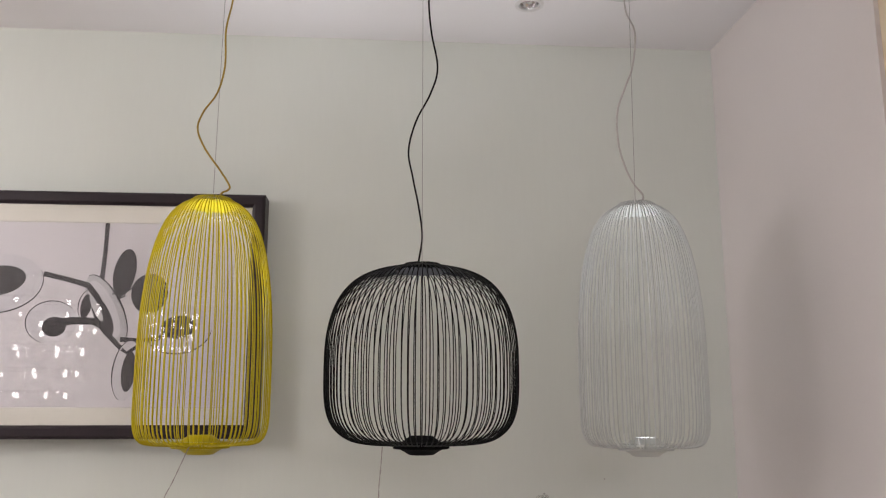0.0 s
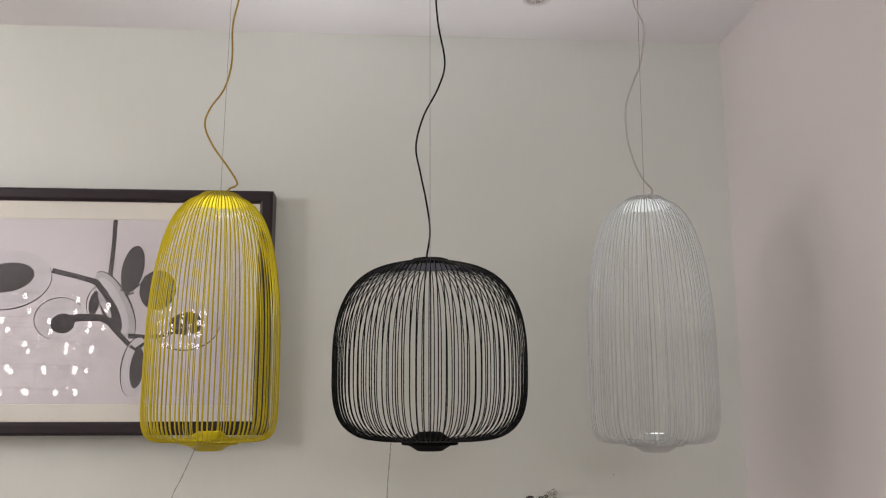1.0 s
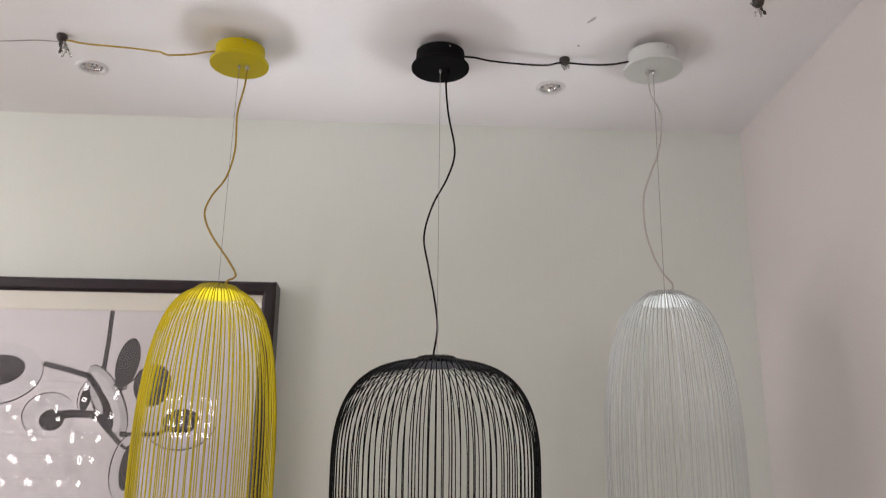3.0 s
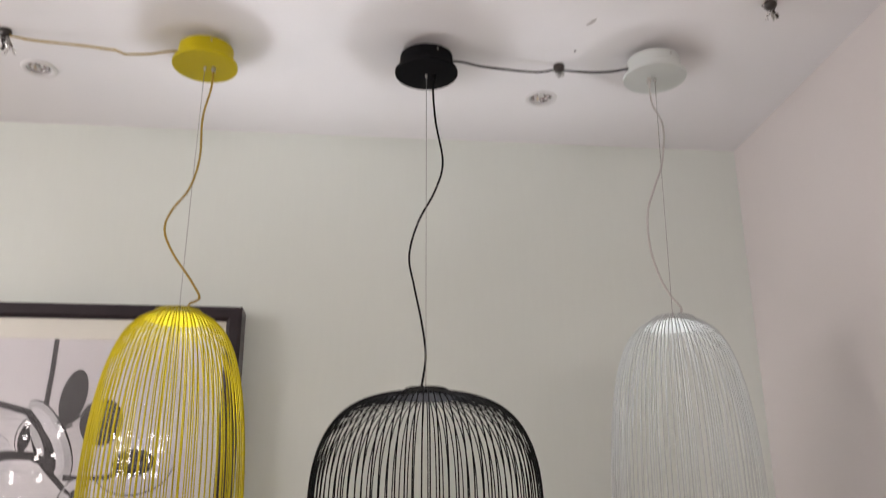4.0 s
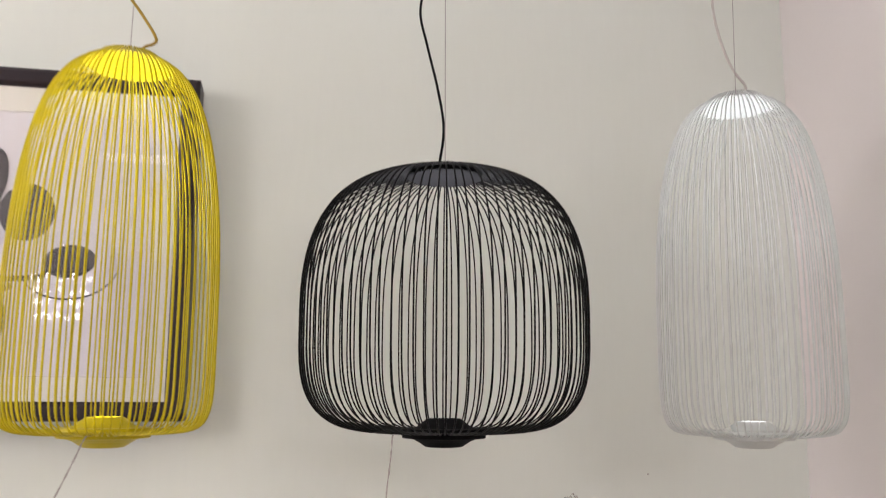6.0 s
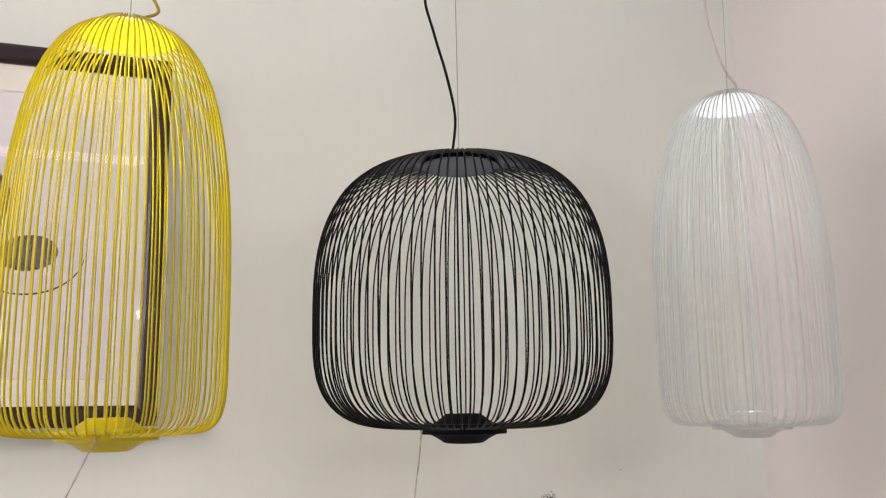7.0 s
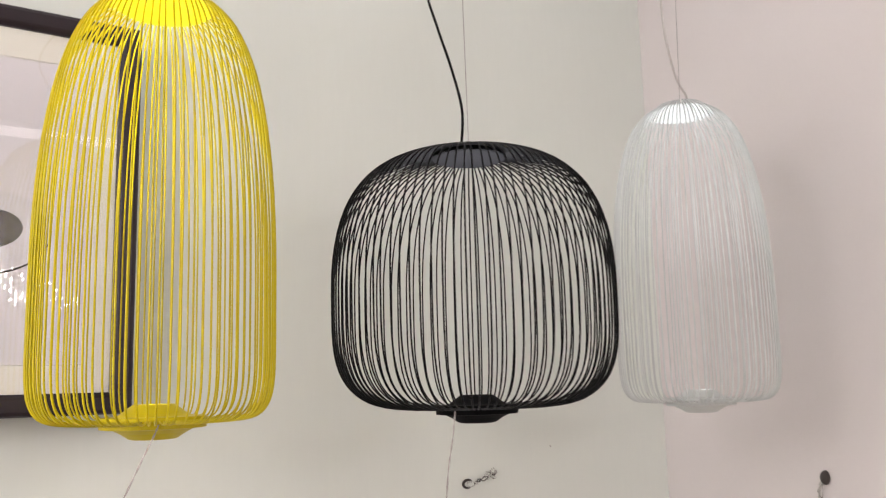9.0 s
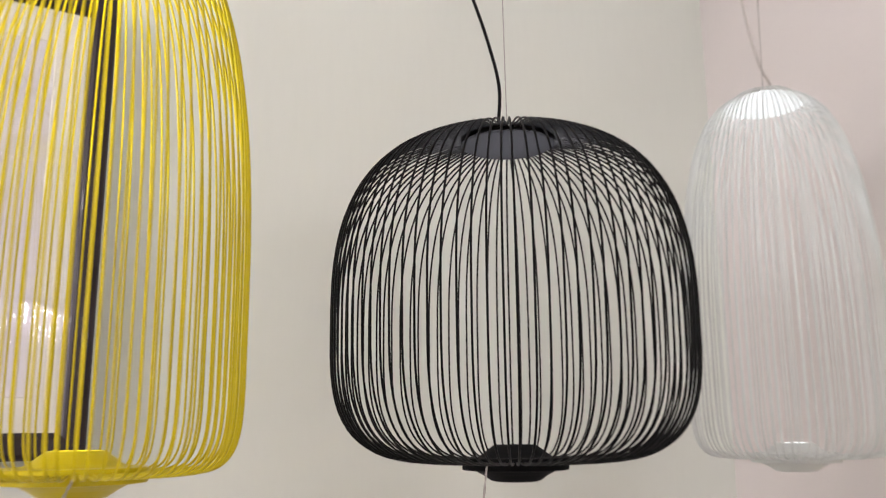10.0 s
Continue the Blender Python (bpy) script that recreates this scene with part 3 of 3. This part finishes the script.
ceiling_cable([(0.067, 2.386, 2.677), (0.10, 2.389, 2.676), (0.143, 2.395, 2.671), (0.219, 2.406, 2.671), (0.300, 2.421, 2.677), (0.342, 2.429, 2.690), (0.361, 2.433, 2.694), (0.382, 2.428, 2.690),
               (0.430, 2.400, 2.672), (0.481, 2.372, 2.660), (0.526, 2.353, 2.660)], 0.0028, BLACK_CORD, "black fabric cable slung between two canopies")
ceiling_cable([(-0.623, 2.399, 2.674), (-0.650, 2.398, 2.671), (-0.690, 2.398, 2.662), (-0.735, 2.398, 2.658), (-0.757, 2.398, 2.658), (-0.778, 2.398, 2.667), (-0.800, 2.398, 2.669), (-0.854, 2.398, 2.675),
               (-0.977, 2.397, 2.683), (-1.020, 2.396, 2.690), (-1.047, 2.395, 2.694)], 0.0026, YELLOW_CORD, "mustard fabric cable slung under the ceiling")
ceiling_cable([(-1.047, 2.395, 2.6855), (-1.12, 2.400, 2.691), (-1.25, 2.408, 2.688), (-1.5, 2.42, 2.694), (-1.9, 2.43, 2.703)], 0.0017, STEEL, "thin grey cable running along the ceiling")

# ---- small marks ----
ob = part("nail", lathe([(0.0022, 0.0), (0.0022, -0.0015), (0.0011, -0.0025)], 10), SCREW)
ob.matrix_world = pose(0.620, BACK_Y, 1.225, -90, 0, 0)
tagged(ob, "small nail head in the papered wall", "nail")
ob = part("nail", lathe([(0.0028, 0.001), (0.0028, -0.0015), (0.0014, -0.0025)], 10), BRONZE)
ob.location = (0.387, 2.358, CEIL)
tagged(ob, "small dark nail head in the ceiling", "nail")
bm = tube(smooth_path([(0.386, 2.241, CEIL), (0.396, 2.224, CEIL), (0.405, 2.207, CEIL)], 4), [0.001, 0.003, 0.0045, 0.005, 0.0045, 0.005, 0.004, 0.002, 0.001], 6)
bm.transform(Matrix.Translation((0, 0, CEIL)) @ Matrix.Diagonal((1, 1, 0.3, 1)) @ Matrix.Translation((0, 0, -CEIL)))
tagged(part("scuff_mark", bm, DUST), "grey scuffed dent in the ceiling paint", "mark")


# ---- showroom chandeliers out of view: some mirrored in the glass, three added as fill ----
def chandelier(place, tiers, per, radius, drop, watts, soft):
    x, y, z = place
    ch = thing("chandelier", place, "out-of-view chandelier with rings of small clear bulbs, mirrored in the glass or added as fill", "chandelier", "showroom chandeliers")
    part("ceiling_rod", tube([Vector((0, 0, CEIL - z)), Vector((0, 0, 0.0)), Vector((0, 0, -drop * (tiers - 1) - 0.02))], 0.008, 10), CHROME, ch)
    part("ceiling_plate", lathe([(0.07, CEIL - z), (0.07, CEIL - z - 0.02), (0.03, CEIL - z - 0.035)], 32), CHROME, ch)
    bulb_mesh = None
    for k in range(tiers):
        r = radius * (1 - 0.1 * k)
        h = -drop * k
        ring = part("ring", tube([Vector((r * math.cos(a), r * math.sin(a), h)) for a in (2 * math.pi * i / 40 for i in range(41))], 0.008, 8), CHROME, ch)
        part("spoke_bar", tube([Vector((-r, 0, h)), Vector((r, 0, h))], 0.005, 6), CHROME, ch)
        for i in range(per):
            a = 2 * math.pi * (i + 0.5 * (k % 2)) / per
            if bulb_mesh is None:
                bm = lathe([(0.003, 0.030), (0.012, 0.022), (0.020, 0.004), (0.018, -0.012), (0.008, -0.022)], 12)
                b = part("bulb", bm, BULB, ch, "glowing bulb", smooth=True)
                bulb_mesh = b.data
            else:
                b = new("bulb", bulb_mesh)
                b.parent = ch
            b.location = (r * math.cos(a), r * math.sin(a), h - 0.035)
    # only the added chandeliers carry a fill lamp
    if watts:
        lamp_point("added_fill_light", (x, y, z - drop * tiers - 0.08), watts, soft, WARM)
    return ch


# these two hold bulbs only, for their mirror image in the picture glass
chandelier((-2.15, -3.2, 2.42), 4, 7, 0.24, 0.11, 0, 0)
chandelier((-3.3, -2.6, 2.42), 5, 9, 0.62, 0.20, 0, 0)
# invented chandeliers with fill lamps, kept out of the glass's reflection
chandelier((-4.3, 2.25, 2.10), 2, 12, 0.30, 0.14, FILL_WATTS * 1.9, 0.48)
chandelier((-2.6, 1.2, 2.45), 2, 12, 0.30, 0.14, FILL_WATTS * 1.05, 0.30)
chandelier((0.85, -1.6, 2.42), 2, 10, 0.26, 0.14, FILL_WATTS * 0.65, 0.30)


def garland_chandelier(place, arms, radius, seed):
    """Curved arms under a crown, hung with sagging strings of small lit drops."""
    rnd = random.Random(seed)
    ch = thing("chandelier", place, "lit showroom chandelier hung with garlands of small glass drops", "chandelier", "showroom chandeliers")
    up = CEIL - place[2]
    part("ceiling_rod", tube([Vector((0, 0, up)), Vector((0, 0, 0.2)), Vector((0, 0, -0.1))], 0.007, 10), CHROME, ch)
    part("ceiling_plate", lathe([(0.07, up), (0.07, up - 0.02), (0.03, up - 0.035)], 32), CHROME, ch)
    drop_mesh = None
    for k in range(arms):
        a = 2 * math.pi * (k + 0.3) / arms
        c = Vector((math.cos(a), math.sin(a), 0))
        tip = c * radius + Vector((0, 0, 0.02 + rnd.uniform(-0.03, 0.03)))
        part("arm", tube(smooth_path([Vector((0, 0, -0.08)), c * radius * 0.5 + Vector((0, 0, -0.13)), tip], 6), 0.005, 6), CHROME, ch)
        b = 2 * math.pi * (k + 1.3) / arms
        spans = [(Vector((0, 0, 0.22)), tip, 0.05, 11), (tip, Vector((radius * math.cos(b), radius * math.sin(b), 0.02)), 0.10, 9), (tip, tip + Vector((0, 0, -0.13)), 0.0, 5)]
        for p, q, sag, count in spans:
            for i in range(1, count):
                if rnd.random() < 0.25:
                    continue
                f = i / count
                at = p.lerp(q, f) - Vector((0, 0, 4 * sag * f * (1 - f)))
                if drop_mesh is None:
                    ob = part("glass_drop", lathe([(0.003, 0.016), (0.009, 0.008), (0.012, -0.004), (0.006, -0.015)], 8), DROP, ch, "glowing glass drop", smooth=True)
                    drop_mesh = ob.data
                else:
                    ob = new("glass_drop", drop_mesh)
                    ob.parent = ch
                ob.location = at
    return ch


garland_chandelier((0.0, -3.6, 2.26), 8, 0.56, 4)

# ---- long ceiling light over the showroom, seen only in the picture glass ----
strip = thing("ceiling_light", (-0.55, -0.02, CEIL), "long flat ceiling light with a pale diffuser", "ceiling light")
part("housing", box((-0.70, -0.10, -0.030), (0.70, 0.10, 0.0), 0.004), SATIN, strip)
part("diffuser", box((-0.685, -0.085, -0.034), (0.685, 0.085, -0.0305)), glow("diffuser", WARM, 1.7), strip, "softly glowing diffuser")
